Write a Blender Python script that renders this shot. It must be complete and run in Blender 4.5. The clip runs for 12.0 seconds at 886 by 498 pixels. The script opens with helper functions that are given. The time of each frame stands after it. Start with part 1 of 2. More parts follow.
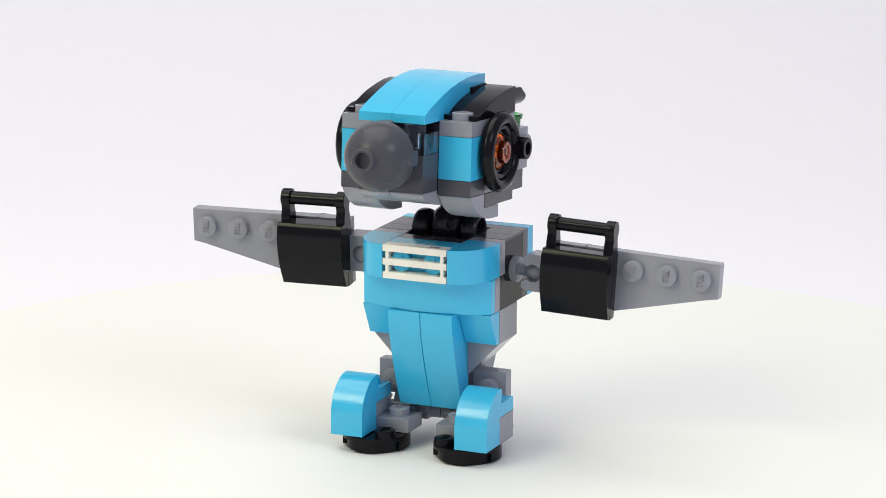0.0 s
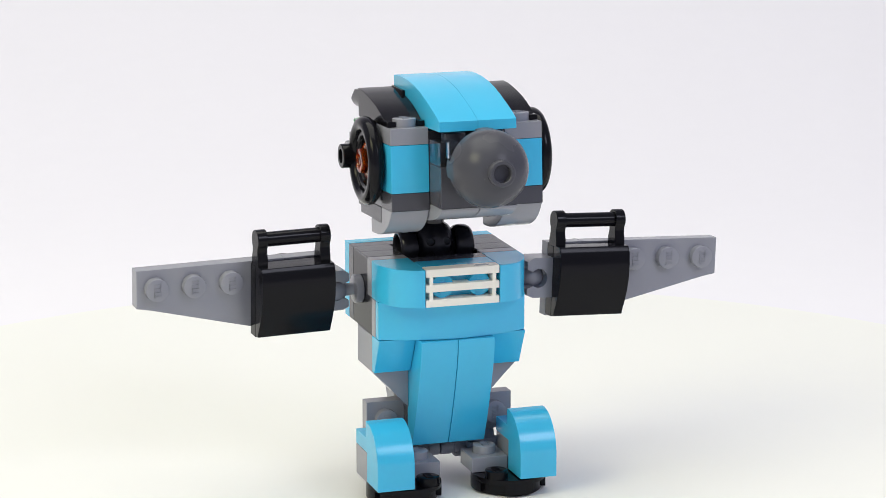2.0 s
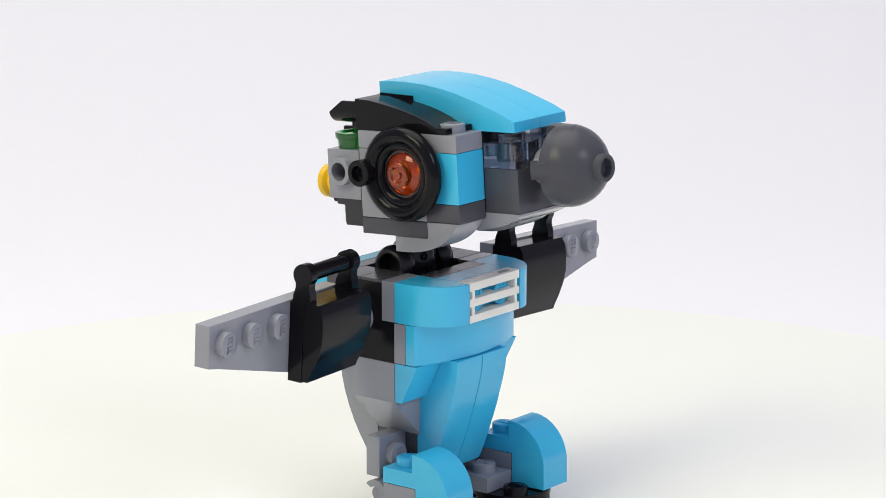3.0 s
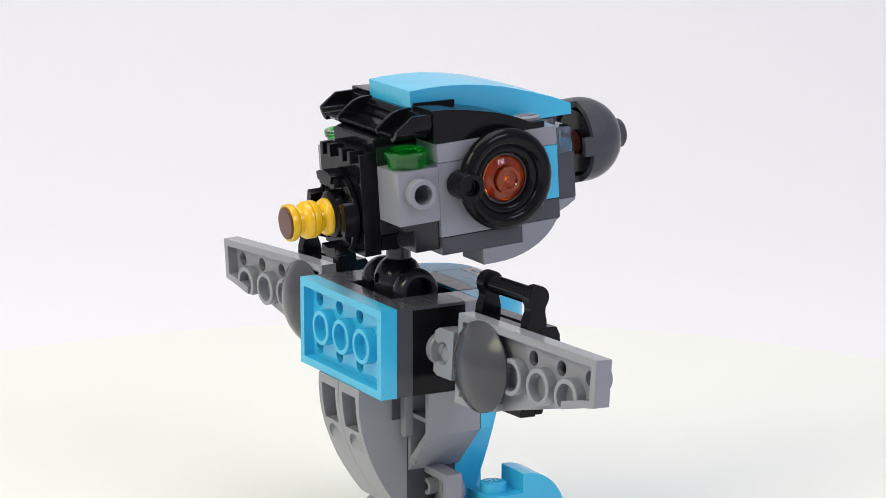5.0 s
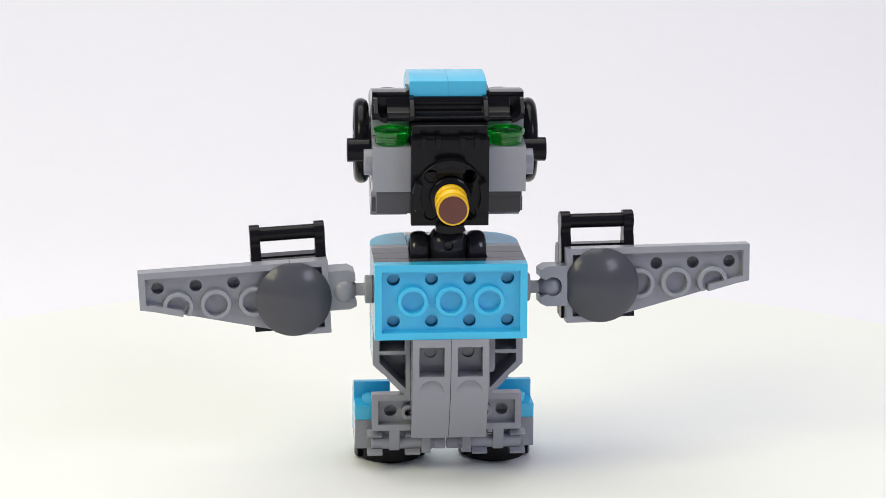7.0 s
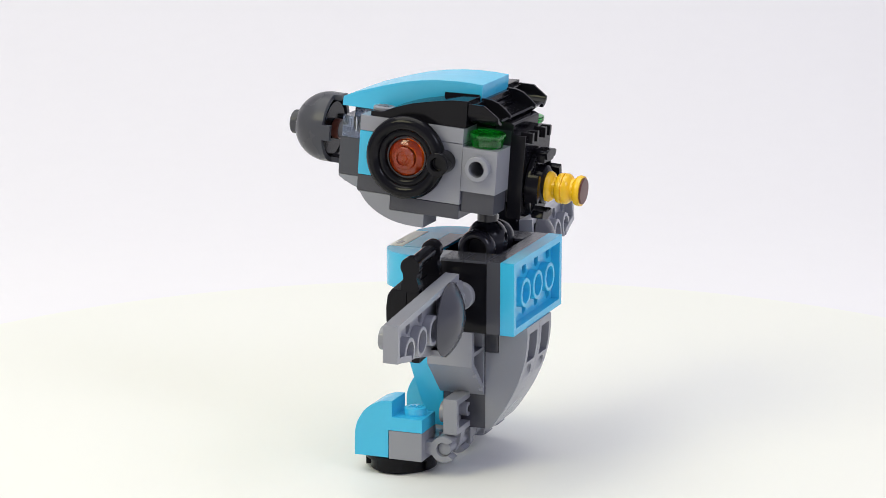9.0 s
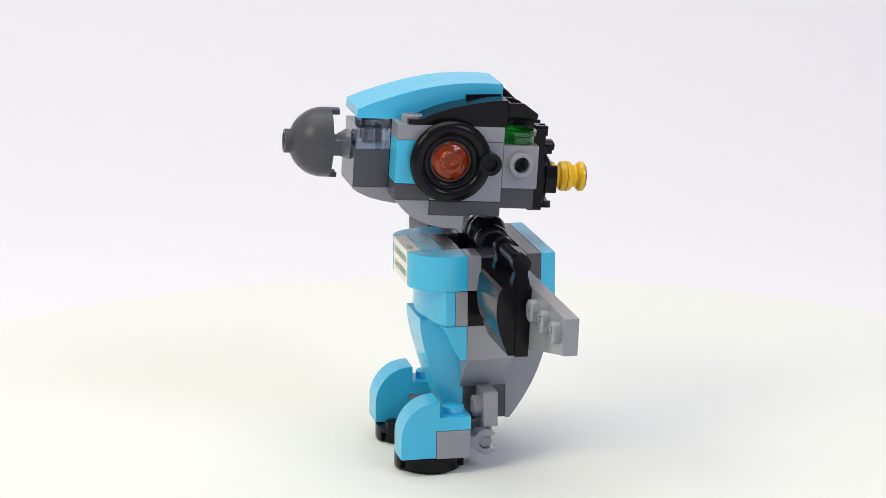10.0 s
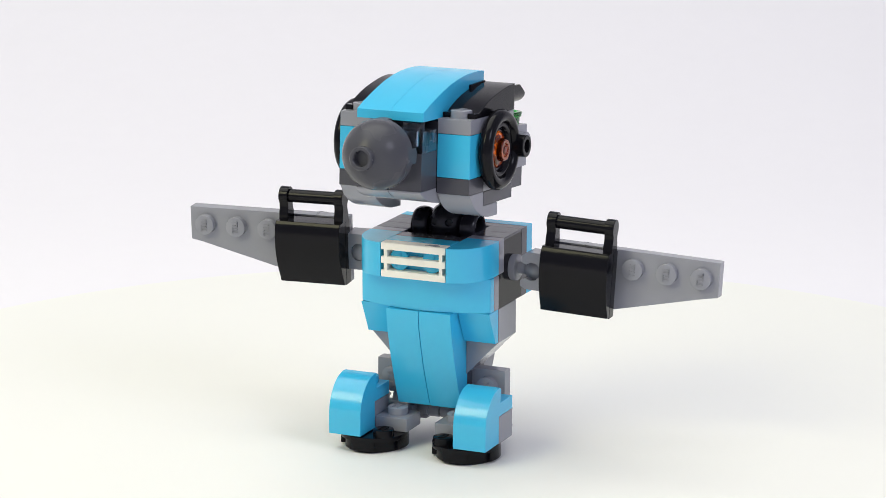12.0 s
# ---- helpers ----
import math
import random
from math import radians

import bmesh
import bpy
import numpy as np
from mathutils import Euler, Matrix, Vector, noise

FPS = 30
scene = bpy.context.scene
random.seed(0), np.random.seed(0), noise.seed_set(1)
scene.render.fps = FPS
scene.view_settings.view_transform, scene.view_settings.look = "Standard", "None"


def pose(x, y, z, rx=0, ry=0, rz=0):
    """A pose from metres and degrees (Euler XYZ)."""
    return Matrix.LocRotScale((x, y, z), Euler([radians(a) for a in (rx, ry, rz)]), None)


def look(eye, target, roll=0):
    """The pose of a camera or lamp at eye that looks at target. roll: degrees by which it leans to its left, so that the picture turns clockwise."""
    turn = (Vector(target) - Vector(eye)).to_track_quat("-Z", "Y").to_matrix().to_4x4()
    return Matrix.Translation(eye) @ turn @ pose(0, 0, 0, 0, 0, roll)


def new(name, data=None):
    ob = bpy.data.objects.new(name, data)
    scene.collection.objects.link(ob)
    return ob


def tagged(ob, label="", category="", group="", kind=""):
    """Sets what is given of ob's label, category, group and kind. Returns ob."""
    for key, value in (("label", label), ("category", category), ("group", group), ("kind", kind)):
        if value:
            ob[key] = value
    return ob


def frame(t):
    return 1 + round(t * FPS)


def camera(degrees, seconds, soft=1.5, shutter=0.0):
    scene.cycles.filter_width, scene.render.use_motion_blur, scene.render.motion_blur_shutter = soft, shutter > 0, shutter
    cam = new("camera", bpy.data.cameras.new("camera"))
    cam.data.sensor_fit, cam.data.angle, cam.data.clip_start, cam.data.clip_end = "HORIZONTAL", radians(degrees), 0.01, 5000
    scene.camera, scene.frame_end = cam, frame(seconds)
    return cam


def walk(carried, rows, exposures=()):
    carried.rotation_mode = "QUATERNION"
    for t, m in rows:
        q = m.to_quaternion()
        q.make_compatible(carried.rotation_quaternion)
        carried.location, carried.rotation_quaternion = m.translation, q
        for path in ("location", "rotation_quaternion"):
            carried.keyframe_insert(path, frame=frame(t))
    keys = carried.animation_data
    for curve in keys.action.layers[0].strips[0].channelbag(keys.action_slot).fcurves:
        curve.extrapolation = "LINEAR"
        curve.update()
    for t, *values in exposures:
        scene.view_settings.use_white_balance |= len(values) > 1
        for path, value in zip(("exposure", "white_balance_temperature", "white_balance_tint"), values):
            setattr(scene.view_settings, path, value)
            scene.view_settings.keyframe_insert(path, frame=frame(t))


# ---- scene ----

MM = 0.001
LENS = 17.248
CAM_D, CAM_H, CAM_ROLL = 727.75, 213.36, 0.070
# seconds, distance change in per cent, tilt down, turn to the right (degrees)
CAM_ROWS = [
    (0, -9.73, 13.047, -0.189),
    (0.5, -9.37, 13.047, -0.210),
    (1, -11.52, 12.964, -0.258),
    (1.5, -14.93, 12.873, -0.258),
    (2, -17.69, 12.724, -0.155),
    (2.5, -20.47, 12.592, -0.050),
    (3, -22.84, 12.478, 0.101),
    (4.8, -28.61, 12.119, 0.583),
    (5.5, -28.07, 12.115, 0.646),
    (6, -24.35, 12.355, 0.497),
    (6.5, -20.07, 12.593, 0.326),
    (7, -16.38, 12.775, 0.178),
    (8.8, -14.43, 12.813, -0.359),
    (9.5, -11.65, 12.846, -0.600),
    (10, -11.25, 12.879, -0.573),
    (10.5, -11.24, 12.954, -0.486),
    (11, -10.71, 13.000, -0.387),
    (11.5, -9.65, 13.066, -0.235),
    (12, -10.16, 13.083, -0.164),
]
# seconds, turn of the turntable in degrees
SPIN = [
    (0.00, -23.43),
    (0.46, -23.43),
    (0.63, -23.43),
    (0.79, -20.80),
    (0.95, -15.54),
    (1.50, 2.57),
    (3.00, 51.98),
    (4.50, 101.38),
    (6.00, 150.78),
    (7.50, 200.18),
    (9.00, 249.59),
    (10.50, 298.99),
    (11.38, 327.97),
    (11.56, 333.93),
    (11.72, 336.57),
    (12.00, 336.57),
]
OX, OY = -2.51, 5.60  # where the toy stands on the turntable, mm


def camera_pose(k, tilt, turn):
    d = CAM_D * (1 + k / 100) * MM
    h = (48.8 + (CAM_H - 48.8) * (1 + k / 100)) * MM
    a, p = radians(turn), radians(tilt)
    eye = Vector((0, -d, h))
    way = Vector((math.sin(a) * math.cos(p), math.cos(a) * math.cos(p), -math.sin(p)))
    return look(eye, eye + way, CAM_ROLL)


cam = camera(LENS, 12.0, soft=0.6)
walk(cam, [(t, camera_pose(k, tilt, turn)) for t, k, tilt, turn in CAM_ROWS])

# ---- light: a white light tent with two softboxes ----
world = bpy.data.worlds.new("light_tent")
world.use_nodes = True
scene.world = world
world.node_tree.nodes["Background"].inputs[0].default_value = (0.825, 0.845, 1.09, 1)
world.node_tree.nodes["Background"].inputs[1].default_value = 0.365
scene.view_settings.exposure = 0.0


def softbox(name, eye, target, size, power, colour=(1, 1, 1)):
    data = bpy.data.lights.new(name, "AREA")
    data.shape, data.size, data.size_y, data.energy, data.color = "RECTANGLE", size[0], size[1], power, colour
    ob = new(name, data)
    ob.matrix_world = look(eye, target)
    return ob


softbox("softbox_above", (-0.18, 0.08, 1.05), (-0.02, 0.06, 0), (1.0, 1.0), 8.3, (0.99, 0.98, 0.87))
softbox("softbox_left", (-0.72, -0.56, 0.74), (0, 0, 0.04), (0.48, 0.42), 4.7, (1.0, 0.965, 0.62))
softbox("softbox_right", (0.62, -0.60, 0.66), (0, 0, 0.04), (0.36, 0.34), 2.2, (0.90, 0.92, 1.10))


# ---- materials ----
def plastic(name, colour, rough=0.22, grain=0.05, spec=0.5, transmit=0.0, ior=1.53):
    m = bpy.data.materials.new(name)
    m.use_nodes = True
    nt = m.node_tree
    b = nt.nodes["Principled BSDF"]
    b.inputs["Roughness"].default_value = rough
    b.inputs["Specular IOR Level"].default_value = spec
    b.inputs["IOR"].default_value = ior
    co = nt.nodes.new("ShaderNodeTexCoord")
    fine = nt.nodes.new("ShaderNodeTexNoise")
    fine.inputs["Scale"].default_value, fine.inputs["Detail"].default_value = 900, 3
    wide = nt.nodes.new("ShaderNodeTexNoise")
    wide.inputs["Scale"].default_value, wide.inputs["Detail"].default_value = 110, 4
    nt.links.new(co.outputs["Object"], fine.inputs["Vector"])
    nt.links.new(co.outputs["Object"], wide.inputs["Vector"])
    mix = nt.nodes.new("ShaderNodeMix")
    mix.data_type = "RGBA"
    mix.inputs[6].default_value = (*[c * (1 - grain) for c in colour], 1)
    mix.inputs[7].default_value = (*[min(1, c * (1 + grain)) for c in colour], 1)
    nt.links.new(wide.outputs[0], mix.inputs[0])
    nt.links.new(mix.outputs[2], b.inputs["Base Color"])
    rr = nt.nodes.new("ShaderNodeMapRange")
    rr.inputs[3].default_value, rr.inputs[4].default_value = rough * 0.75, rough * 1.35
    nt.links.new(wide.outputs[0], rr.inputs[0])
    nt.links.new(rr.outputs[0], b.inputs["Roughness"])
    bump = nt.nodes.new("ShaderNodeBump")
    bump.inputs["Strength"].default_value, bump.inputs["Distance"].default_value = 0.05, 0.0002
    nt.links.new(fine.outputs[0], bump.inputs["Height"])
    if not transmit:
        nt.links.new(bump.outputs[0], b.inputs["Normal"])
    else:
        b.inputs["Transmission Weight"].default_value = transmit
    return m


CYAN = plastic("azure_plastic", (0.045, 0.492, 0.785), 0.2, 0.05)
GREY = plastic("light_grey_plastic", (0.272, 0.278, 0.314), 0.16, spec=0.4)
DARK = plastic("dark_grey_plastic", (0.070, 0.071, 0.085), 0.18, spec=0.28)
BLACK = plastic("black_plastic", (0.0062, 0.0060, 0.0080), 0.13, spec=0.14)
CHARCOAL = plastic("charcoal_plastic", (0.018, 0.0175, 0.023), 0.18, spec=0.4)
SATIN = plastic("dark_grey_satin_plastic", (0.074, 0.075, 0.088), 0.25, spec=0.8, ior=1.2)
WHITE = plastic("white_plastic", (0.87, 0.85, 0.76), 0.3)
YELLOW = plastic("yellow_plastic", (0.85, 0.50, 0.01), 0.25)
BROWN = plastic("reddish_brown_plastic", (0.10, 0.022, 0.012), 0.3)
GREEN = plastic("clear_green_plastic", (0.012, 0.76, 0.06), 0.04, transmit=0.93)
ORANGE = plastic("clear_orange_plastic", (1.0, 0.18, 0.008), 0.06, 0.04, spec=0.3, transmit=0.95)
SMOKE = plastic("clear_smoke_plastic", (0.46, 0.51, 0.59), 0.03, transmit=0.97)
TABLE = plastic("white_turntable", (0.845, 0.845, 0.81), 0.55, 0.01, 0.2)
PAPER = plastic("white_backdrop_paper", (0.855, 0.84, 0.88), 0.9, 0.01, 0.1)


# ---- mesh helpers, all in millimetres ----
def box(x0, x1, y0, y1, z0, z1, bm=None):
    bm = bm or bmesh.new()
    v = [bm.verts.new((x, y, z)) for x in (x0, x1) for y in (y0, y1) for z in (z0, z1)]
    for f in ((0, 1, 3, 2), (4, 6, 7, 5), (0, 4, 5, 1), (2, 3, 7, 6), (0, 2, 6, 4), (1, 5, 7, 3)):
        bm.faces.new([v[i] for i in f])
    bmesh.ops.recalc_face_normals(bm, faces=bm.faces[:])
    return bm


def prism(pts, a, b, axis="x", bm=None):
    """An outline swept from a to b: (y, z) points along x, (x, z) along y, (x, y) along z."""
    bm = bm or bmesh.new()

    def at(p, w):
        return {"x": (w, p[0], p[1]), "y": (p[0], w, p[1]), "z": (p[0], p[1], w)}[axis]
    n = len(pts)
    lo, hi = [bm.verts.new(at(p, a)) for p in pts], [bm.verts.new(at(p, b)) for p in pts]
    fs = [bm.faces.new(lo), bm.faces.new(hi)]
    fs += [bm.faces.new((lo[i], lo[(i + 1) % n], hi[(i + 1) % n], hi[i])) for i in range(n)]
    bmesh.ops.recalc_face_normals(bm, faces=fs)
    return bm


def turned(profile, axis="z", at=(0, 0, 0), n=40, bm=None):
    """A lathe shape: (radius, height) points from bottom to top round an axis through at; ends at radius 0 close it."""
    bm = bm or bmesh.new()
    rings, fs = [], []

    def spot(x, y, h):
        p = {"z": (x, y, h), "x": (h, x, y), "y": (x, h, y)}[axis]
        return (p[0] + at[0], p[1] + at[1], p[2] + at[2])
    for r, h in profile:
        if r == 0:
            rings.append([bm.verts.new(spot(0, 0, h))])
        else:
            rings.append([bm.verts.new(spot(r * math.cos(2 * math.pi * i / n), r * math.sin(2 * math.pi * i / n), h)) for i in range(n)])
    for lo, hi in zip(rings, rings[1:]):
        for i in range(n):
            j = (i + 1) % n
            if len(lo) == 1 and len(hi) == 1:
                continue
            if len(lo) == 1:
                fs.append(bm.faces.new((lo[0], hi[i], hi[j])))
            elif len(hi) == 1:
                fs.append(bm.faces.new((lo[i], hi[0], lo[j])))
            else:
                fs.append(bm.faces.new((lo[i], lo[j], hi[j], hi[i])))
    if len(rings[0]) > 1 and profile[0] == profile[-1]:
        bmesh.ops.remove_doubles(bm, verts=rings[0] + rings[-1], dist=1e-5)
        fs = [f for f in fs if f.is_valid]
    bmesh.ops.recalc_face_normals(bm, faces=fs)
    return bm


def rod(r, h0, h1, axis="z", at=(0, 0, 0), n=32, c=0.15, bm=None):
    return turned([(0, h0), (r - c, h0), (r, h0 + c), (r, h1 - c), (r - c, h1), (0, h1)], axis, at, n, bm)


def pipe(r, ri, h0, h1, axis="z", at=(0, 0, 0), n=32, bm=None):
    c = 0.12
    return turned([(ri, h0), (r - c, h0), (r, h0 + c), (r, h1 - c), (r - c, h1), (ri, h1), (ri, h0)], axis, at, n, bm)


def ring(big, small, axis="x", at=(0, 0, 0), n=48, k=14, squash=1.0, bm=None):
    pr = [(big + small * math.cos(2 * math.pi * i / k), squash * small * math.sin(2 * math.pi * i / k)) for i in range(k)]
    return turned(pr + pr[:1], axis, at, n, bm)


def arc(c, ry, rz, a0, a1, n=10):
    return [(c[0] + ry * math.cos(radians(a0 + (a1 - a0) * i / n)), c[1] + rz * math.sin(radians(a0 + (a1 - a0) * i / n))) for i in range(n + 1)]


def soften(bm, width=0.18, segments=2, angle=32):
    bmesh.ops.remove_doubles(bm, verts=bm.verts[:], dist=1e-4)
    es = [e for e in bm.edges if len(e.link_faces) == 2 and e.calc_face_angle(0) > radians(angle)]
    bmesh.ops.bevel(bm, geom=es, offset=width, segments=segments, profile=0.6, affect="EDGES", clamp_overlap=True)
    return bm


def cut(bm, *cutters):
    """bm with the cutters taken out of it."""
    def temp(b):
        me = bpy.data.meshes.new("temp")
        b.to_mesh(me)
        b.free()
        return new("temp", me)
    a = temp(bm)
    tools = [temp(c) for c in cutters]
    for tool in tools:
        mod = a.modifiers.new("cut", "BOOLEAN")
        mod.operation, mod.solver, mod.object = "DIFFERENCE", "EXACT", tool
    me = bpy.data.meshes.new_from_object(a.evaluated_get(bpy.context.evaluated_depsgraph_get()))
    out = bmesh.new()
    out.from_mesh(me)
    for ob in (a, *tools):
        old = ob.data
        bpy.data.objects.remove(ob)
        bpy.data.meshes.remove(old)
    bpy.data.meshes.remove(me)
    bmesh.ops.dissolve_limit(out, angle_limit=radians(1), verts=out.verts[:], edges=out.edges[:])
    return out


def mesh_of(name, bm, material, bevel=0.18):
    if bevel:
        soften(bm, bevel)
    bmesh.ops.scale(bm, vec=(MM, MM, MM), verts=bm.verts[:])
    me = bpy.data.meshes.new(name)
    for f in bm.faces:
        f.smooth = True
    for e in bm.edges:
        if len(e.link_faces) == 2 and e.calc_face_angle(0) > radians(38):
            e.smooth = False
    bm.to_mesh(me)
    bm.free()
    me.materials.append(material)
    # flat faces keep flat normals beside their rounded edges
    ob = new("temp", me)
    mod = ob.modifiers.new("even", "WEIGHTED_NORMAL")
    mod.keep_sharp, mod.weight = True, 100
    out = bpy.data.meshes.new_from_object(ob.evaluated_get(bpy.context.evaluated_depsgraph_get()))
    bpy.data.objects.remove(ob)
    bpy.data.meshes.remove(me)
    out.name = name
    return out


def part(name, bm, material, parent, label="", m=None, bevel=0.18):
    """One mesh under a thing or a part. m: its pose, in millimetres, in the parent's space."""
    me = bm if isinstance(bm, bpy.types.Mesh) else mesh_of(name, bm, material, bevel)
    ob = new(name, me)
    ob.parent = parent
    if m is not None:
        ob.matrix_basis = Matrix.Translation(m.translation * MM) @ m.to_3x3().to_4x4()
    return tagged(ob, label)


def stud_mesh(material):
    bm = turned([(2.42, 0), (2.42, 1.5), (2.38, 1.62), (2.25, 1.7), (0, 1.7)], n=36)
    for k in (-1.5, -0.5, 0.5, 1.5):   # raised maker's mark, kept as plain bars
        box(-0.72, 0.72, k * 0.8 - 0.13, k * 0.8 + 0.13, 1.6, 1.9, bm)
        box(*((-0.72, -0.48) if k < 0 else (0.48, 0.72)), k * 0.8 - 0.3, k * 0.8 + 0.3, 1.6, 1.9, bm)
    return mesh_of("stud", bm, material, 0)


STUDS = {m.name: stud_mesh(m) for m in (CYAN, GREY, BLACK, SMOKE)}


def stud(parent, material, x, y, z, rx=0, ry=0, rz=0):
    """A stud on a part, in the part's own space; it points up unless turned."""
    return part("stud", STUDS[material.name], material, parent, m=pose(x, y, z, rx, ry, rz))


# ---- the setting ----
def disc_setting():
    prof = [(0, -14), (170, -14), (173, -13.6)] + [(173 + p[0], -2.6 + p[1]) for p in arc((0, 0), 2.0, 2.0, -80, 80, 10)] + [(170, -0.6), (0, -0.6)]
    me = mesh_of("turntable", turned(prof, n=160), TABLE, 0)
    return tagged(new("turntable", me), "white round turntable with a rounded rim, slowly turning", "turntable")


def backdrop_sheet():
    bm = bmesh.new()
    prof = [(-1500, -15)] + [(330 + p[0], 885 + p[1]) for p in arc((0, 0), 900, 900, -90, 0, 40)] + [(1230, 1900)]
    rows = [[bm.verts.new((x, y, z)) for y, z in prof] for x in (-1400, -500, 500, 1400)]
    for a, b in zip(rows, rows[1:]):
        for k in range(len(prof) - 1):
            bm.faces.new((a[k], b[k], b[k + 1], a[k + 1]))
    bmesh.ops.recalc_face_normals(bm, faces=bm.faces[:])
    return tagged(new("backdrop", mesh_of("backdrop", bm, PAPER, 0)), "seamless white paper sweep behind and under the turntable", kind="structure")


turntable = disc_setting()
backdrop_sheet()

# ---- the toy: built in its own space, front towards -y ----
bird = tagged(new("toy_robot_bird"), "azure, grey and black robot bird built of toy bricks, wings spread", "toy robot")
BODY = pose(OX, OY, 0)
TORSO = BODY @ pose(0, 0, -0.43)
HEAD = BODY @ pose(-0.11, -9.38, 68.32, -3.67, -0.19, -0.94)


def torso():
    B = TORSO
    core = cut(box(-15.95, 15.95, -9.3, 4.2, 33.1, 48.6), box(-8, 8, -9.2, 3.6, 42, 60))
    part("core_brick", core, BLACK, bird, "black side-stud brick core", B)
    for s in (-1, 1):
        for y0, y1 in ((-6.2, -1.1), (-1.0, 4.15)):
            part("top_tile", box(*sorted((s * 8.1, s * 15.95)), y0, y1, 48.5, 49.12), DARK, bird, m=B, bevel=0.1)
        # hub on the side that holds the wing
        part("wing_pin", turned([(0, 0), (2.9, 0), (3.05, 0.2), (3.05, 1.5), (2.8, 1.7), (1.35, 1.8), (1.35, 3.6), (1.9, 4.0), (2.5, 4.8), (2.75, 6.0), (2.5, 7.3), (1.6, 8.3), (0, 8.7)], n=32),
                   GREY, bird, "light grey ball pin on the body's side", B @ pose(s * 15.9, -1.3, 41.3, 0, s * 90, 0))
    part("bracket", box(-16, 16, -12.1, -9.35, 33.15, 41.05), GREY, bird, m=B)
    part("upper_bracket", cut(box(-16, 16, -9.35, -6.3, 41.15, 49.1), box(-8, 8, -10, -6, 42, 51)), GREY, bird, m=B)
    # lower chest: shallow bow
    bow = [(-16, -12.15), (-16, -14.3)] + [(16.0 * k / 8, -18.0 + 3.7 * (abs(k) / 8) ** 2.0) for k in range(-8, 9)][1:-1] + [(16, -14.3), (16, -12.15)]
    part("lower_chest", prism(bow, 33.2, 41.1, "z"), CYAN, bird, "azure curved chest slope", B)
    # upper chest: two rounded corner pieces and what lies between
    for s in (-1, 1):
        pts = [(8.05, -9.4), (16, -9.4)] + arc((8.05, -12.0), 7.95, 9.6, 0, -90, 14)
        part("chest_corner", prism([(s * x, y) for x, y in pts], 41.15, 49.1, "z"), CYAN, bird, "azure quarter-round chest brick", B)
    back = part("chest_plate", box(-8, 8, -18.5, -9.4, 41.2, 49.0), CYAN, bird, m=B)
    for s in (-1, 1):
        stud(back, CYAN, s * 4, -18.5, 45.1, 90, 0, 0)
    for a in (-7.95, 0.02):
        part("chest_tile", box(a, a + 7.9, -18.4, -13.4, 48.7, 49.12), CYAN, bird, m=B, bevel=0.1)
        part("collar_tile", box(a, a + 7.9, -13.35, -9.45, 48.7, 49.12), DARK, bird, m=B, bevel=0.1)
    grille = box(-7.9, 7.9, -21.6, -18.5, 41.2, 49.15)
    grille = cut(grille, *[box(x0, x1, -23, -17, z0, z1) for x0, x1 in ((-6.4, 6.4),) for z0, z1 in ((42.75, 44.35), (45.9, 47.5))],
                 *[box(x0, x1, -23, -17, z0, z1) for x0, x1 in ((-9, -7.2), (7.2, 9)) for z0, z1 in ((42.75, 44.35), (45.9, 47.5))])
    grille = part("grille", grille, WHITE, bird, "white slotted grille tile on the chest", B, 0.12)
    part("print_mark", prism([(2.6, -20.6), (5.4, -20.9), (6.2, -20.2), (5.6, -19.6), (3.4, -19.5)], 49.12, 49.19, "z"), GREY, grille, "small grey mark on the grille's edge", bevel=0)
    # belly
    belly = [(-8.7, 33.1), (-18.6, 33.1), (-18.6, 31.5), (-18.3, 29.2), (-17.8, 26.8), (-17.2, 24.6), (-16.5, 22), (-15.7, 19.4), (-14.9, 17), (-14.1, 14.8), (-13.2, 12.4), (-12.3, 10.2), (-11.8, 9.1), (-8.7, 9.0)]
    for a, b in ((-8, -0.06), (0.06, 8)):
        part("belly_slope", prism(belly, a, b), CYAN, bird, "azure curved belly slope", B)
    for s in (-1, 1):
        wedge = [(-15.0, 33.1), (-9.55, 33.1), (-9.55, 25.3), (-11.1, 25.3)]
        part("hip_wedge", prism(wedge, *sorted((s * 8.1, s * 16))), CYAN, bird, "azure cheese-wedge slope", B)
        hip = prism([(s * x, z) for x, z in ((8.05, 33.05), (16, 33.05), (16, 25.2), (13.6, 22.8), (8.05, 17.0))], -9.45, 1.0, "y")
        hip = cut(hip, box(*sorted((s * 9.2, s * 14.6)), -8.2, 4, 28.2, 32.6),
                  prism([(s * x, z) for x, z in ((9.0, 27.4), (14.6, 27.4), (14.6, 25.6), (9.0, 19.8))], -8.2, 4, "y"))
        hip = cut(hip, *[box(*sorted((s * (x - 0.45), s * (x + 0.45))), 0.2, 2.0, z - 1.2, z + 0.6) for x, z in ((13.4, 22.6), (9.6, 18.8))])
        part("inverted_slope", hip, GREY, bird, "light grey inverted slope, hollow at the back", B)
    part("rib", cut(rod(1.0, 1.0, 2.6, "y", (-9.0, 0, 24.6), 18), box(-11, -7, 0, 4, 24.7, 27)), GREY, bird, m=B, bevel=0)
    part("rib", box(-10.0, -8.05, 1.0, 2.6, 24.6, 33.0), GREY, bird, m=B)
    part("waist_block", box(-7.95, 7.95, -8.65, 1.1, 9.3, 33.0), DARK, bird, m=B)
    part("waist_plate", box(-8, 8, 1.15, 4.2, 26.9, 33.05), DARK, bird, m=B)
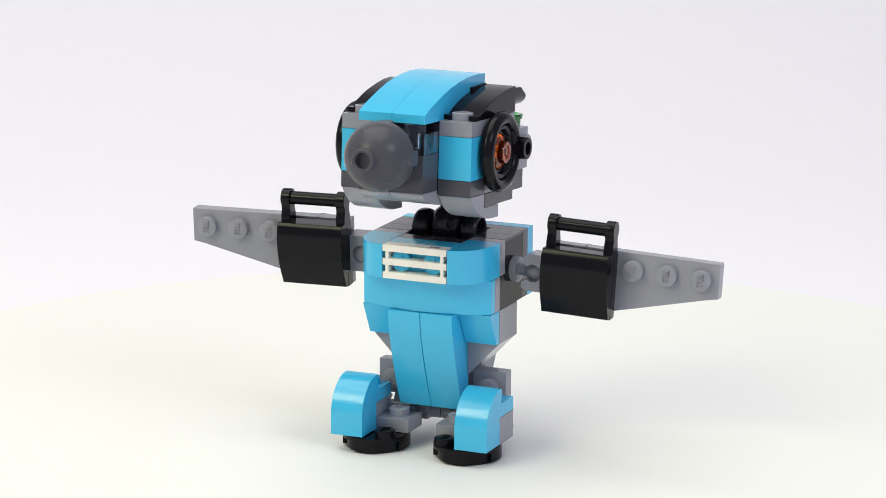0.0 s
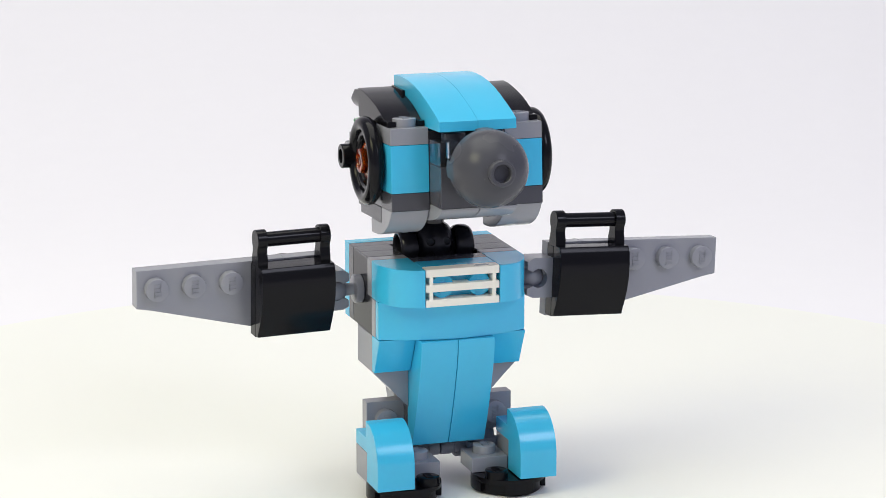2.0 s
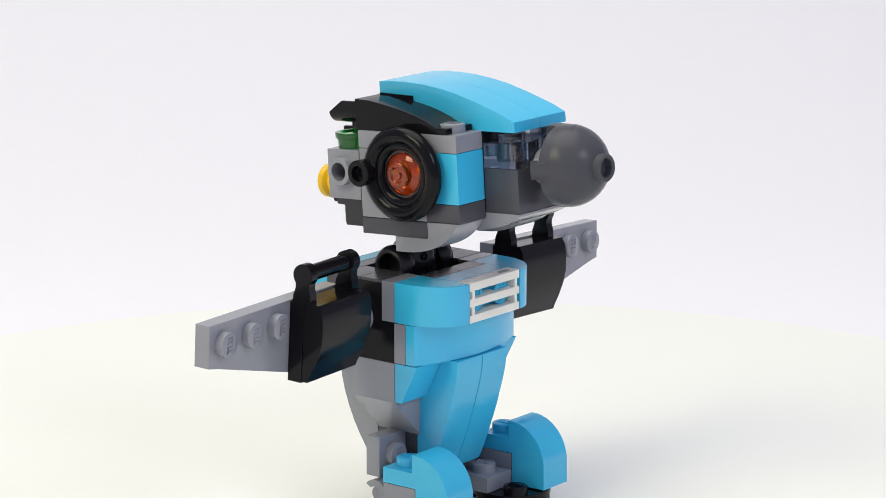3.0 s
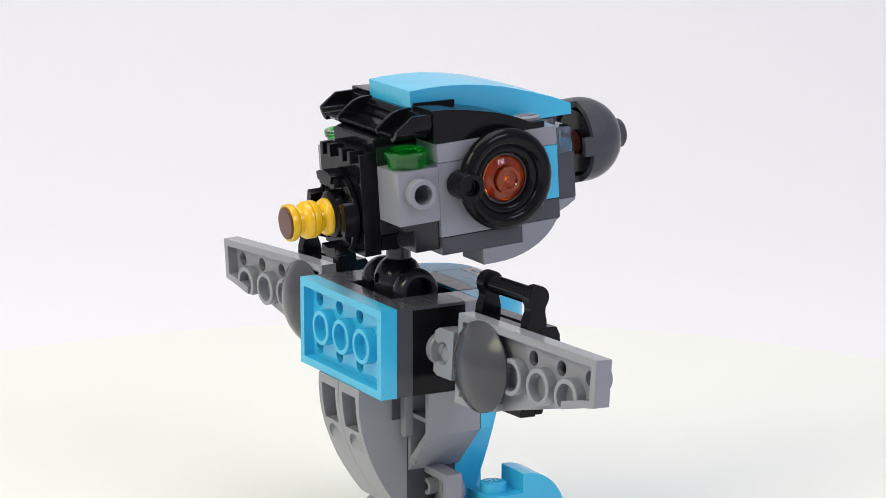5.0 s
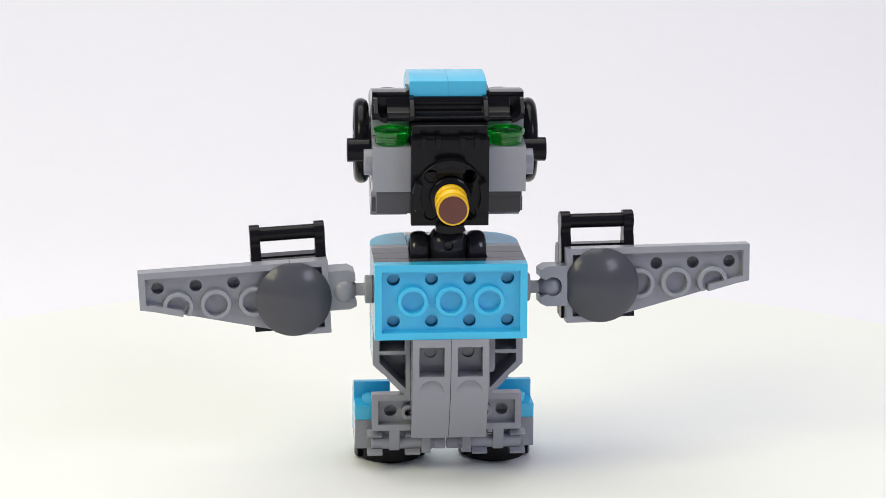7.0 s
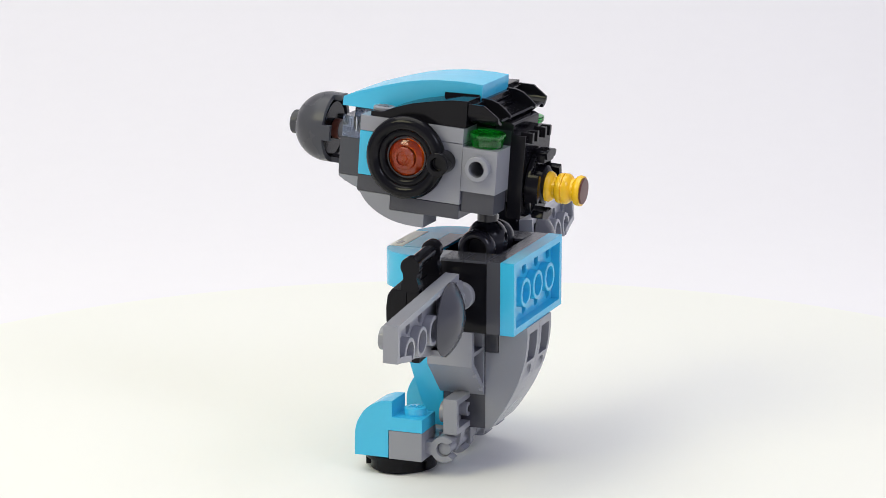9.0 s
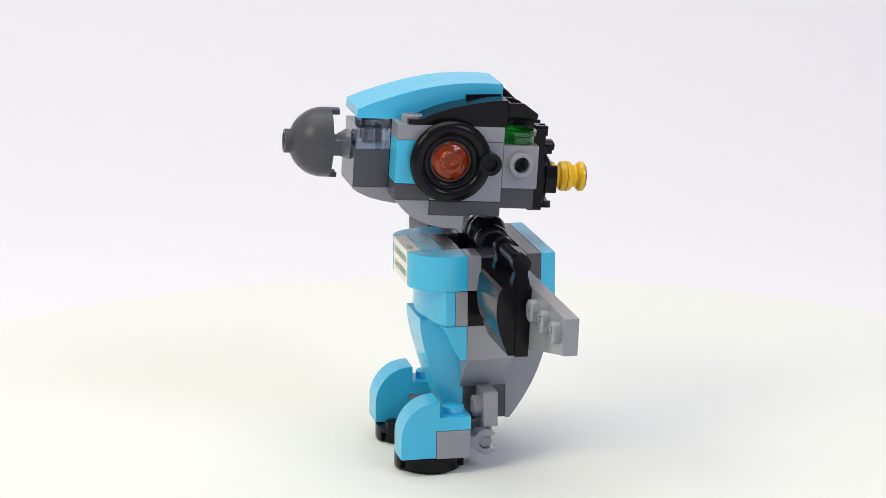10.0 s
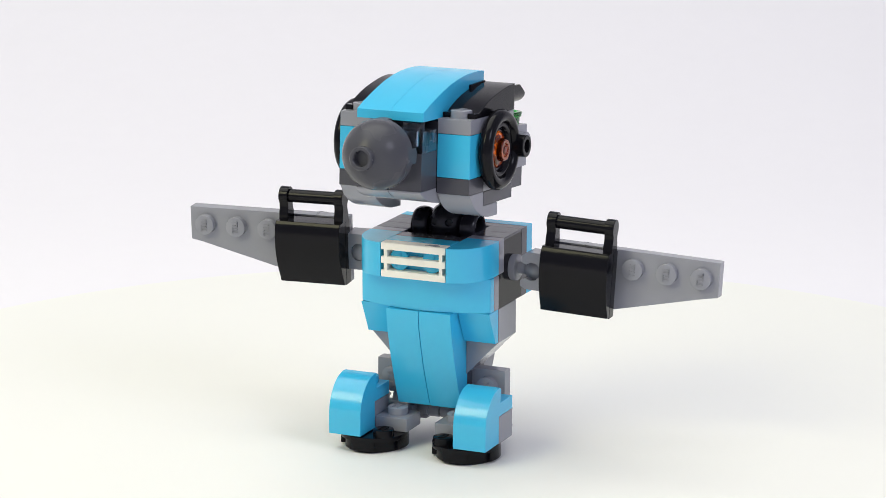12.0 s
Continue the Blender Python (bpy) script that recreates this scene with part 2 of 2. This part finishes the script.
    # curved tail pieces
    tail = [(1.2, 26.8), (4.3, 26.8), (4.3, 33.05), (10.9, 33.05), (10.95, 30.7), (10.75, 28), (10.4, 25.7), (9.7, 22.9), (8.65, 20), (7.3, 17), (5.7, 14.2), (4.0, 11.6), (2.2, 9.2), (1.2, 9.1)]
    for a in (-8, 0.06):
        t = cut(prism(tail, a, a + 7.94), box(a + 1.3, a + 6.6, 5.2, 14, 24.8, 31.4), rod(1.3, 4.4, 8, "y", (a + 3.95, 0, 29.0), 18), rod(2.6, 8.95, 13, "y", (a + 3.95, 0, 21.4), 28))
        part("tail_slope", t, GREY, bird, "light grey curved slope with a square socket", B)
    # plates on the back
    part("back_spacer", cut(box(-16, 16, 4.25, 7.35, 33.1, 49.1), *[rod(1.4, 5.0, 9, "y", (x, 0, z), 16) for x in (-12, -4, 4, 12) for z in (36.6, 45.6)]), DARK, bird, m=B)
    plate = cut(box(-16, 16, 7.4, 10.6, 33.05, 49.15), box(-14.5, 14.5, 8.6, 12, 34.55, 47.65),
                *[rod(1.35, 6.0, 12, "y", (x, 0, z), 20) for x in (-12, -4, 4, 12) for z in (36.6, 45.6)])
    back = part("back_plate", plate, CYAN, bird, "azure two by four plate seen from its hollow side", B, 0.1)
    for x in (-12, -4, 4, 12):
        for z in (36.6, 45.6):
            part("hollow_stud", rod(1.38, 5.1, 6.7, "y", (x, 0, z), 20), CYAN, back, bevel=0)
    for x in (-8, 0, 8):
        part("tube", pipe(3.25, 2.4, 8.5, 10.55, "y", (x, 0, 41.1)), CYAN, back)
    # neck
    ball = turned([(0, -5.4), (4.55, -5.4), (4.6, -0.6), (4.55, 0.4), (4.3, 1.5), (3.85, 2.5), (3.1, 3.4), (2.25, 4.0), (2.25, 8.4), (0, 8.4)], n=40)
    ball = cut(ball, rod(0.95, 3.3, 6, "y", (0, 0, 0.7), 18), *[rod(0.85, -6, -3.5, "y", (x, 0, z), 16) for x in (-1.8, 1.8) for z in (-2.4, 0.6)])
    part("neck_ball", ball, CHARCOAL, bird, "black neck ball joint", B @ pose(0, -1.4, 50.6), 0.08)
    for s in (-1, 1):
        part("neck_cup", turned([(0, -0.6), (3.3, -0.6), (3.95, -0.1), (4.2, 0.7), (4.25, 1.6), (4.1, 2.5), (3.75, 3.15), (3.2, 3.5), (2.75, 3.4), (2.5, 2.9), (2.35, 0.2), (0, 0.2)], n=36), CHARCOAL, bird, "black rounded joint cup",
             B @ pose(s * 4.6, -1.6, 49.5, 0, s * 90, 0))
    part("neck_base", box(-4, 4, -4.5, 3.4, 42.1, 47.6), BLACK, bird, m=B)


def leg(s):
    B = BODY
    xs = lambda a, b: sorted((s * a, s * b))
    core = [(0, 0.3), (3.4, 0.3), (3.6, -0.6), (6.7, -0.6), (7.05, -0.3), (7.05, 1.9), (7.9, 2.0), (7.9, 3.15), (0, 3.15)]
    disc = part("foot_plate", turned(core, "z", (s * 11.5, -17.3, 0), 44), BLACK, bird, "round black two by two foot plate", B)
    stud(disc, BLACK, s * 7.5, -21.3, 3.1)
    for k in range(4):
        lobe = [(7.92 * math.cos(radians(a)), 7.92 * math.sin(radians(a))) for a in range(-24, 25, 6)] + [(6.5 * math.cos(radians(a)), 6.5 * math.sin(radians(a))) for a in (24, 0, -24)]
        part("foot_tab", prism(lobe, -0.1, 2.2, "z"), BLACK, disc, m=pose(s * 11.5, -17.3, 0, 0, 0, 90 * k))
    inner = part("foot_clip_plate", box(*xs(3.5, 11.4), -17.3, -9.4, 3.2, 6.4), GREY, bird, m=B)
    stud(inner, GREY, s * 7.5, -13.3, 6.4)
    heel = part("heel_brick", box(*xs(11.55, 19.5), -17.2, -9.4, 3.2, 9.65), GREY, bird, m=B)
    prof = [(-25.3, 3.4), (-17.3, 3.4), (-17.3, 9.7), (-9.3, 9.7), (-9.3, 12.8), (-16.4, 12.8), (-16.4, 16.4)] + arc((-17.0, 7.6), 8.3, 8.8, 90, 172, 12)
    toe = part("toe_brick", prism(prof, *xs(11.5, 19.5)), CYAN, bird, "azure foot brick with a rounded front", B)
    stud(toe, CYAN, s * 15.4, -12.5, 12.8)
    # clips round the hinge bar
    for name, x, own in (("clip", 15.45, heel), ("clip", 7.25, inner)):
        c = [(-9.4, 4.6)] + arc((-5.3, 5.8), 2.95, 2.95, -150, -42, 8) + arc((-5.3, 5.8), 1.6, 1.6, -50, -310, 16) + arc((-5.3, 5.8), 2.95, 2.95, 42, 150, 8) + [(-9.4, 7.4)]
        part(name, prism(c, *xs(x - 1.65, x + 1.65)), GREY, own, bevel=0.1)
    hinge = cut(box(*xs(0.4, 16.1), -5.7, -2.4, 9.1, 17.1), box(*xs(1.8, 14.7), -4.5, -1, 10.5, 15.7), *[rod(1.3, -6.5, -4, "y", (s * x, 0, 13.1), 18) for x in (4, 12)])
    hinge = part("hinge_plate", hinge, GREY, bird, "light grey plate with a handle bar", B)
    for x in (4, 12):
        stud(hinge, GREY, s * x, -5.7, 13.1, 90, 0, 0)
    part("pin_tube", pipe(1.6, 0.8, -4.6, -2.5, "y", (s * 8.2, 0, 13.1), 20), GREY, hinge)
    part("hinge_arm", prism([(-4.9, 9.4), (-2.6, 9.4), (-3.2, 6.2), (-4.2, 4.2), (-6.2, 4.2), (-6.6, 6.0)], *xs(10.1, 12.4)), GREY, hinge)
    part("hinge_bar", rod(1.5, *xs(2.6, 16.2), "x", (0, -5.3, 5.8), 24), GREY, hinge)
    part("hinge_arm", prism([(-6.4, 9.3), (-3.2, 9.3), (-3.2, 4.4), (-3.8, 3.6), (-6.0, 3.6), (-6.4, 4.4)], *xs(3.4, 5.4)), GREY, hinge)
    part("axle", turned([(0, s * 0.1), (1.45, s * 0.1), (1.6, s * 0.3), (1.6, s * 2.5), (1.35, s * 2.7), (1.35, s * 3.0), (1.7, s * 3.1), (1.7, s * 4.2), (0, s * 4.2)], "x", (0, -5.3, 5.8), 24), GREY, bird, "grey stub of the hip axle", B)


torso()
leg(-1)
leg(1)


def head():
    H = HEAD
    for s in (-1, 1):
        xs = lambda a, b: sorted((s * a, s * b))
        top = part("cheek_plate", box(*xs(8.05, 16), -16, 8, 6.2, 9.6), GREY, bird, "light grey plate over the cheek", H)
        stud(top, GREY, s * 12, -12.2, 9.6)
        part("cheek_brick", box(*xs(8.05, 16), -16, -8.05, -3.55, 6.15), CYAN, bird, "azure cheek brick", H)
        part("inner_cheek", box(*xs(8.05, 15.9), -8, 8, -7.2, 6.15), GREY, bird, m=H)
        part("jaw_plate", box(*xs(8.05, 16), -16, -8.0, -7.15, -3.6), DARK, bird, m=H)
        part("side_plate", box(*xs(8.05, 16.02), -8.0, 8, -10.4, -7.25), DARK, bird, m=H)
        jaw = [(-16, -7.2), (-8.05, -7.2), (-8.05, -10.45), (0, -10.45), (0, -13.4), (-2, -13.4)] + arc((-2.6, -4.6), 13.4, 8.8, 262, 200, 10)
        part("jaw_slope", prism(jaw, *xs(8.05, 16)), GREY, bird, "light grey inverted curved jaw slope", H)
        if s > 0:
            part("rear_block", box(*xs(8.05, 15.2), 8.05, 15.6, -8.7, -4.05), DARK, bird, m=H)
        else:
            # charcoal in place of dark grey: shade under the pin brick, put in as colour
            part("rear_block", prism([(8.05, -4.05), (15.2, -4.05), (14.8, -5.3), (12.9, -5.4), (12.9, -9.3), (8.05, -9.3)], *xs(8.05, 15.2)), CHARCOAL, bird, "stepped dark block under the pin brick, darkened for the shade there", H)
        lug = cut(box(*xs(8.05, 16), 8.05, 16, -4.0, 5.6), rod(2.0, *xs(10, 19), "x", (0, 12.0, 1.5), 28))
        lug = part("pin_brick", lug, GREY, bird, "light grey one by one brick with a pin hole", H)
        part("pin_rim", pipe(2.75, 1.75, *xs(15.8, 17.7), "x", (0, 12.0, 1.5), 32), GREY, lug)
        part("clear_stud_plate", turned([(0, 5.65), (3.35, 5.65), (3.5, 7.4), (3.85, 7.55), (3.95, 8.5), (3.8, 8.65), (2.9, 8.65), (2.7, 8.35), (0, 8.35)], n=36, at=(s * 12, 12.1, 0)), GREEN, bird, "clear green round stud plate", H)
        brow = [(-11.3, 9.65), (-11.3, 10.7), (-8.8, 11.9), (-6.5, 12.8), (-4, 13.6), (-1, 14.3), (2, 14.9), (5, 15.4), (8.45, 15.6), (8.45, 9.65)]
        part("brow_slope", prism(brow, *xs(8.1, 15.9)), BLACK, bird, "glossy black curved brow slope", H)
        foot = cut(box(*xs(8.12, 15.88), -13.7, -11.2, 9.64, 10.75), rod(2.6, 9, 12, "z", (s * 12, -12.2, 0), 28))
        part("brow_foot", foot, BLACK, bird, m=H, bevel=0.08)
        part("brow_lip", prism([(0.3, 14.2), (0.3, 15.5), (8.2, 15.85), (8.2, 15.2)], *xs(8.12, 8.7)), BLACK, bird, "thin glossy lip along the brow", H, 0.06)
        # eye
        wheel = part("eye_wheel", ring(7.5, 1.65, "x", (s * 17.9, -4.15, 2.0)), BLACK, bird, "black rubber-look eye ring", H, 0)
        part("inner_ring", ring(5.6, 1.1, "x", (s * 17.5, -4.15, 2.0)), BLACK, wheel, bevel=0)
        part("rim", pipe(5.2, 4.2, *xs(16, 17.6), "x", (0, -4.15, 2.0), 40), CHARCOAL, wheel, bevel=0)
        part("eye_lens", turned([(0, 0.3), (1.0, 0.3), (1.6, 0.15), (3.95, 0.15), (4.05, 1.6), (3.7, 2.0), (2.6, 2.35), (2.5, 3.4), (2.3, 3.6), (1.6, 3.6), (1.35, 3.25), (0.9, 3.2), (0.7, 3.5), (0, 3.55)], n=40), ORANGE, bird, "clear orange round eye stud", H @ pose(s * 15.9, -4.15, 2.0, 0, s * 90, 0), 0)
        part("eye_well", turned([(0, 0), (4.25, 0), (4.25, 0.1), (0, 0.1)], n=40), GREY, wheel, m=pose(s * 15.92, -4.15, 2.0, 0, s * 90, 0), bevel=0)
        part("knob", cut(rod(2.55, *xs(16.2, 21.1), "x", (0, 4.2, 2.1), 28), rod(1.5, *xs(19.6, 25), "x", (0, 4.2, 2.1), 24)), BLACK, wheel, bevel=0.1)
    # cap
    cap = [(-23.8, 9.4), (-23.7, 11.4), (-20.6, 12.8), (-17.5, 13.9), (-14, 15.1), (-10, 16.3), (-6, 17.15), (-2, 17.75), (2, 18.05), (5.5, 18.1), (8.7, 17.95), (8.7, 14.7), (7, 12.2), (-8, 10.5), (-10, 9.4)]
    for a, b in ((-8.05, -0.012), (0.012, 8.05)):
        part("cap_slope", prism(cap, a, b), CYAN, bird, "long azure curved cap slope", H, 0.09)
    part("cap_bed", box(-8, 8, -9, 8.4, 9.0, 14.4), BLACK, bird, m=H)
    part("cap_bed", box(-8, 8, -16, 16, -7, 8.9), CHARCOAL, bird, m=H)
    # snout
    part("snout_brick", box(-8, 8, -24, -16.05, -6.0, 2.4), DARK, bird, "dark grey snout brick", H)
    for s in (-1, 1):
        lamp = part("clear_brick", cut(box(*sorted((s * 0.1, s * 7.95)), -23.6, -16.1, 2.45, 7.2), rod(2.2, 3.6, 9, "z", (s * 4, -19.8, 0), 24)), SMOKE, bird, "clear smoke one by one brick", H)
        stud(lamp, SMOKE, s * 4, -19.8, 7.2)
        chin = [(-24, -6.05), (-8.1, -6.05), (-8.1, -9.9), (-11, -9.85), (-14, -9.65), (-17, -9.2), (-20, -8.5), (-22.4, -7.5), (-23.9, -6.6)]
        part("chin_slope", prism(chin, *sorted((s * 0.06, s * 7.95))), GREY, bird, "light grey inverted curved chin slope", H)
    part("throat_plate", box(-8, 8, -8.05, 15.9, -9.8, -7.1), BLACK, bird, m=H)
    part("throat_socket", box(-2.2, 2.2, 5.0, 11.0, -11.6, -9.8), BLACK, bird, m=H)
    # beak dome
    dome = [(0, 7.9)] + [(7.85 * math.sin(radians(a)), 7.85 * math.cos(radians(a))) for a in range(8, 91, 6)] + [(7.85, -3.2), (6.7, -3.2), (6.7, 0), (5.5, 3.8), (3, 6), (0, 6.6)]
    dome = turned(dome[::-1], n=56)
    dome = cut(dome, *[box(*sorted((a * 1.7, a * 9)), *sorted((b * 1.7, b * 9)), -4, -1.3) for a in (-1, 1) for b in (-1, 1)], rod(1.8, 7.1, 9, "z", (0, 0, 0), 28))
    D = H @ pose(0.2, -29.9, 2.45, 90, 0, 0)
    dome = part("beak_dome", dome, SATIN, bird, "dark grey half-sphere beak", D, 0.1)
    part("beak_tip", turned([(1.75, 5.6), (2.4, 5.6), (2.7, 6.6), (2.7, 8.6), (2.5, 8.85), (1.95, 8.85), (1.75, 8.6), (1.75, 5.6)], n=32), SATIN, dome, bevel=0)
    part("beak_pin", turned([(0, -27.6), (1.8, -27.6), (2.1, -26.9), (2.6, -26.2), (3.3, -25.0), (3.5, -24.05), (0, -24.05)], "y", (0, 0, 2.1), 32), GREY, bird, "grey tapered pin behind the beak", H, 0.08)
    part("beak_core", rod(2.3, -28.9, -27.2, "y", (0, 0, 2.1), 28), BROWN, bird, "reddish brown round plate inside the beak", H)
    part("beak_core", rod(6.2, -30.6, -28.95, "y", (0, 0, 2.1), 28), BLACK, bird, m=H)
    # back of the head
    part("nape_plate", box(-8.1, 8.1, 16.05, 19.3, -10.4, 8.0), BLACK, bird, "black bracket plate on the nape", H)
    for x in (-4, 4):
        part("nape_clip", cut(box(x - 2.1, x + 2.1, 17.4, 20.2, 6.2, 8.5), box(x - 0.9, x + 0.9, 18.4, 21, 5, 11)), BLACK, bird, m=H)
    rose = cut(rod(7.3, 19.35, 20.6, "y", (0, 0, -3.4), 44), *[rod(1.4, 20.0, 24, "y", (x, 0, -3.4 + z), 20) for x in (-4, 4) for z in (-4, 4)])
    rose = part("nape_disc", rose, BLACK, bird, "black round two by two plate", H)
    part("boss", turned([(0, 20.5), (4.4, 20.5), (4.2, 21.9), (3.4, 22.5), (0, 22.5)], "y", (0, 0, -3.6), 36), BLACK, rose, bevel=0)
    part("nape_tab", box(-3.0, 3.0, 20.4, 22.2, 1.6, 4.0), BLACK, rose)
    for k in range(4):
        lobe = [(7.9 * math.cos(radians(a)), 7.9 * math.sin(radians(a))) for a in range(-24, 25, 6)] + [(6.3 * math.cos(radians(a)), 6.3 * math.sin(radians(a))) for a in (24, 0, -24)]
        part("nape_tab", prism(lobe, -20.0, -22.7, "z"), BLACK, rose, m=pose(0, 0, -3.4) @ pose(0, 0, 0, 90, 0, 0) @ pose(0, 0, 0, 0, 0, 90 * k))
    yel = [(0, 22.1), (3.3, 22.1), (3.4, 22.9), (3.1, 23.5), (2.5, 23.9), (2.5, 24.5), (3.2, 24.9), (3.4, 25.4), (3.4, 26.1), (3.1, 26.2), (3.1, 26.3), (3.4, 26.4), (3.4, 27.0), (3.1, 27.5), (2.5, 28.0), (2.5, 28.6), (3.2, 29.1), (3.4, 29.6), (3.3, 30.4), (0, 30.4)]
    part("yellow_plug", turned(yel, "y", (0, 0, -3.9), 32), YELLOW, bird, "yellow ribbed round plug", H, 0)
    part("plug_end", rod(2.9, 30.0, 30.8, "y", (0, 0, -3.9), 32), BROWN, bird, "reddish brown end of the plug", H)
    # bumper across the back
    scoop = [(8.5, 10.6), (8.5, 14.8), (9.5, 14.8), (9.9, 13.4), (10.8, 12.3), (12.2, 11.7), (14.2, 11.6), (15.2, 12.0), (15.5, 11.6), (14.9, 10.9), (12.5, 10.6)]
    bumper = part("bumper", prism(scoop, -12.9, 12.9), BLACK, bird, "glossy black scooped bumper with upturned ends", H)
    for z, y in ((13.6, 9.75), (12.5, 10.75)):
        part("bumper_step", box(-7.0, 7.0, y - 0.5, y + 0.35, z - 0.35, z + 0.35), BLACK, bumper, bevel=0.12)
    for s in (-1, 1):
        bend = arc((12.9, 13.4), 2.75, 2.8, -90, 0, 8) + [(15.65, 15.0), (14.85, 15.0)] + arc((12.9, 13.4), 1.95, 2.0, 0, -90, 8)
        end = cut(prism([(s * x, z) for x, z in bend], 8.6, 15.4, "y"), prism([(11.2, 15.6), (16, 15.6), (16, 12.3)], -20, 20))
        part("bumper_end", end, BLACK, bumper, bevel=0.1)
        part("bumper_back", prism([(s * x, z) for x, z in arc((12.9, 13.4), 2.6, 2.7, -90, 0, 8) + [(15.5, 14.8), (12.9, 14.8)]], 8.55, 9.4, "y"), BLACK, bumper, bevel=0)
        part("bumper_fin", prism([(8.6, 10.7), (8.6, 15.1), (10.9, 15.0), (12.5, 14.5), (14.2, 13.3), (15.6, 12.1), (15.5, 11.2), (14.5, 10.5)], s * 7.7 - 0.5, s * 7.7 + 0.5), BLACK, bumper)
    part("bumper_sill", prism([(12.2, 7.4), (12.4, 10.7), (15.3, 10.7), (16.4, 10.2), (16.4, 7.6), (16.0, 7.4)], -7.9, 7.9), BLACK, bird, m=H)


def wing(s, root):
    """A wing in its own space: x outward from the body's middle, studs towards -y, its top edge at z = 0."""
    W = BODY @ root
    sx = lambda a, b: sorted((s * a, s * b))
    outline = [(33.05, 0), (65, 0), (65, -8), (62, -8.6), (33.05, -16)]
    inner = [(34.4, -1.4), (63.6, -1.4), (63.6, -7.0), (61.6, -7.3), (56, -8.7), (56, -13), (37, -18), (37, -13.6), (34.4, -14.2)]
    blade = cut(prism([(s * x, z) for x, z in outline], 0, 3.2, "y"), prism([(s * x, z) for x, z in inner], 1.2, 5, "y"),
                *[rod(1.3, -1, 4, "y", (s * x, 0, -4.0), 20) for x in (45, 53, 61)])
    blade = part("wing_plate", blade, GREY, bird, "light grey tapered wing plate", W, 0.1)
    for x in (45, 53, 61):
        stud(blade, GREY, s * x, 0, -4.0, 90, s * 0, 0)
    part("tube", pipe(3.25, 2.4, 1.1, 3.15, "y", (s * 49, 0, -8.0)), GREY, blade)
    part("tube", pipe(3.25, 2.4, 1.1, 3.15, "y", (s * 41, 0, -8.0)), GREY, blade)
    half = cut(pipe(3.25, 2.4, 1.1, 3.15, "y", (s * 57, 0, -8.0)), prism([(s * x, z) for x, z in ((50, -11.2), (66, -7.2), (66, -20), (50, -20))], -2, 6, "y"))
    part("half_tube", half, GREY, blade, bevel=0)
    root_plate = cut(box(*sx(25, 33), 0, 3.2, -16, 0), box(*sx(26.4, 31.6), 1.3, 5, -14.6, -1.4))
    root_plate = part("root_plate", root_plate, GREY, bird, "light grey one by two plate at the wing root", W)
    sock = [(25, -3.6), (20.6, -3.6), (19.3, -4.4), (19.3, -6.0), (20.6, -6.6)] + [(21.9 + p[0], -8 + p[1]) for p in arc((0, 0), 2.0, 2.1, 130, -130, 8)] + [(20.6, -9.6), (19.3, -10.2), (19.3, -11.6), (20.6, -12.2), (25, -12.2)]
    part("socket_fork", prism([(s * x, z + (0.8 if s > 0 else 0.1)) for x, z in sock], *((-1.6, 4.0) if s < 0 else (-3.3, 2.3)), "y"), GREY, root_plate)
    c0, c1 = (25, 41) if s > 0 else (24.5, 40.5)
    handle = part("handle_plate", box(*sx(c0, c1), -3.2, -0.05, -15.6, -0.3), BLACK, bird, "black plate with a grab handle", W)
    for x in (c0 + 1.15, c1 - 1.15):
        part("post", prism([(-4.6, -0.5), (-0.5, -0.5), (-0.6, 1.2), (-1.1, 2.6), (-1.05, 3.5)] + arc((-2.6, 5.1), 2.15, 2.15, -30, 210, 14) + [(-4.15, 3.5), (-4.1, 2.6), (-4.5, 1.2)], *sx(x - 1.1, x + 1.1)), BLACK, handle)
    part("bar", rod(1.55, *sx(c0 + 1, c1 - 1), "x", (0, -2.6, 5.1), 24), BLACK, handle)
    curve = [(-3.25, -0.05), (-6.6, -0.05), (-7.4, -1.4), (-7.7, -4), (-7.6, -7), (-7.0, -9.6), (-5.9, -12.4), (-4.9, -14.4), (-4.6, -15.3), (-3.25, -15.3)]
    part("wing_cover", prism(curve, *sx(c0, c1)), BLACK, bird, "black curved cover slope on the wing", W)
    dish = [(0, 6.6), (2.5, 6.35), (4.7, 5.7), (6.4, 4.8), (7.6, 3.9), (8.0, 3.5), (8.0, 3.25), (0, 3.25)]
    part("wing_dish", turned(dish[::-1], "y", (s * 32.6, 0, -8), 48), DARK, bird, "dark grey round dish behind the wing", W, 0)


head()
WING_L = pose(-0.11, -0.78, 49.25, 3.24, -0.21, 4.92)
WING_R = pose(0.68, -2.83, 49.32, -2.10, 2.84, 2.74)
wing(-1, WING_L)
wing(1, WING_R)


def motions():
    rows = [(t, pose(0, 0, 0, 0, 0, a)) for t, a in SPIN]
    walk(bird, rows)
    walk(turntable, rows)


motions()
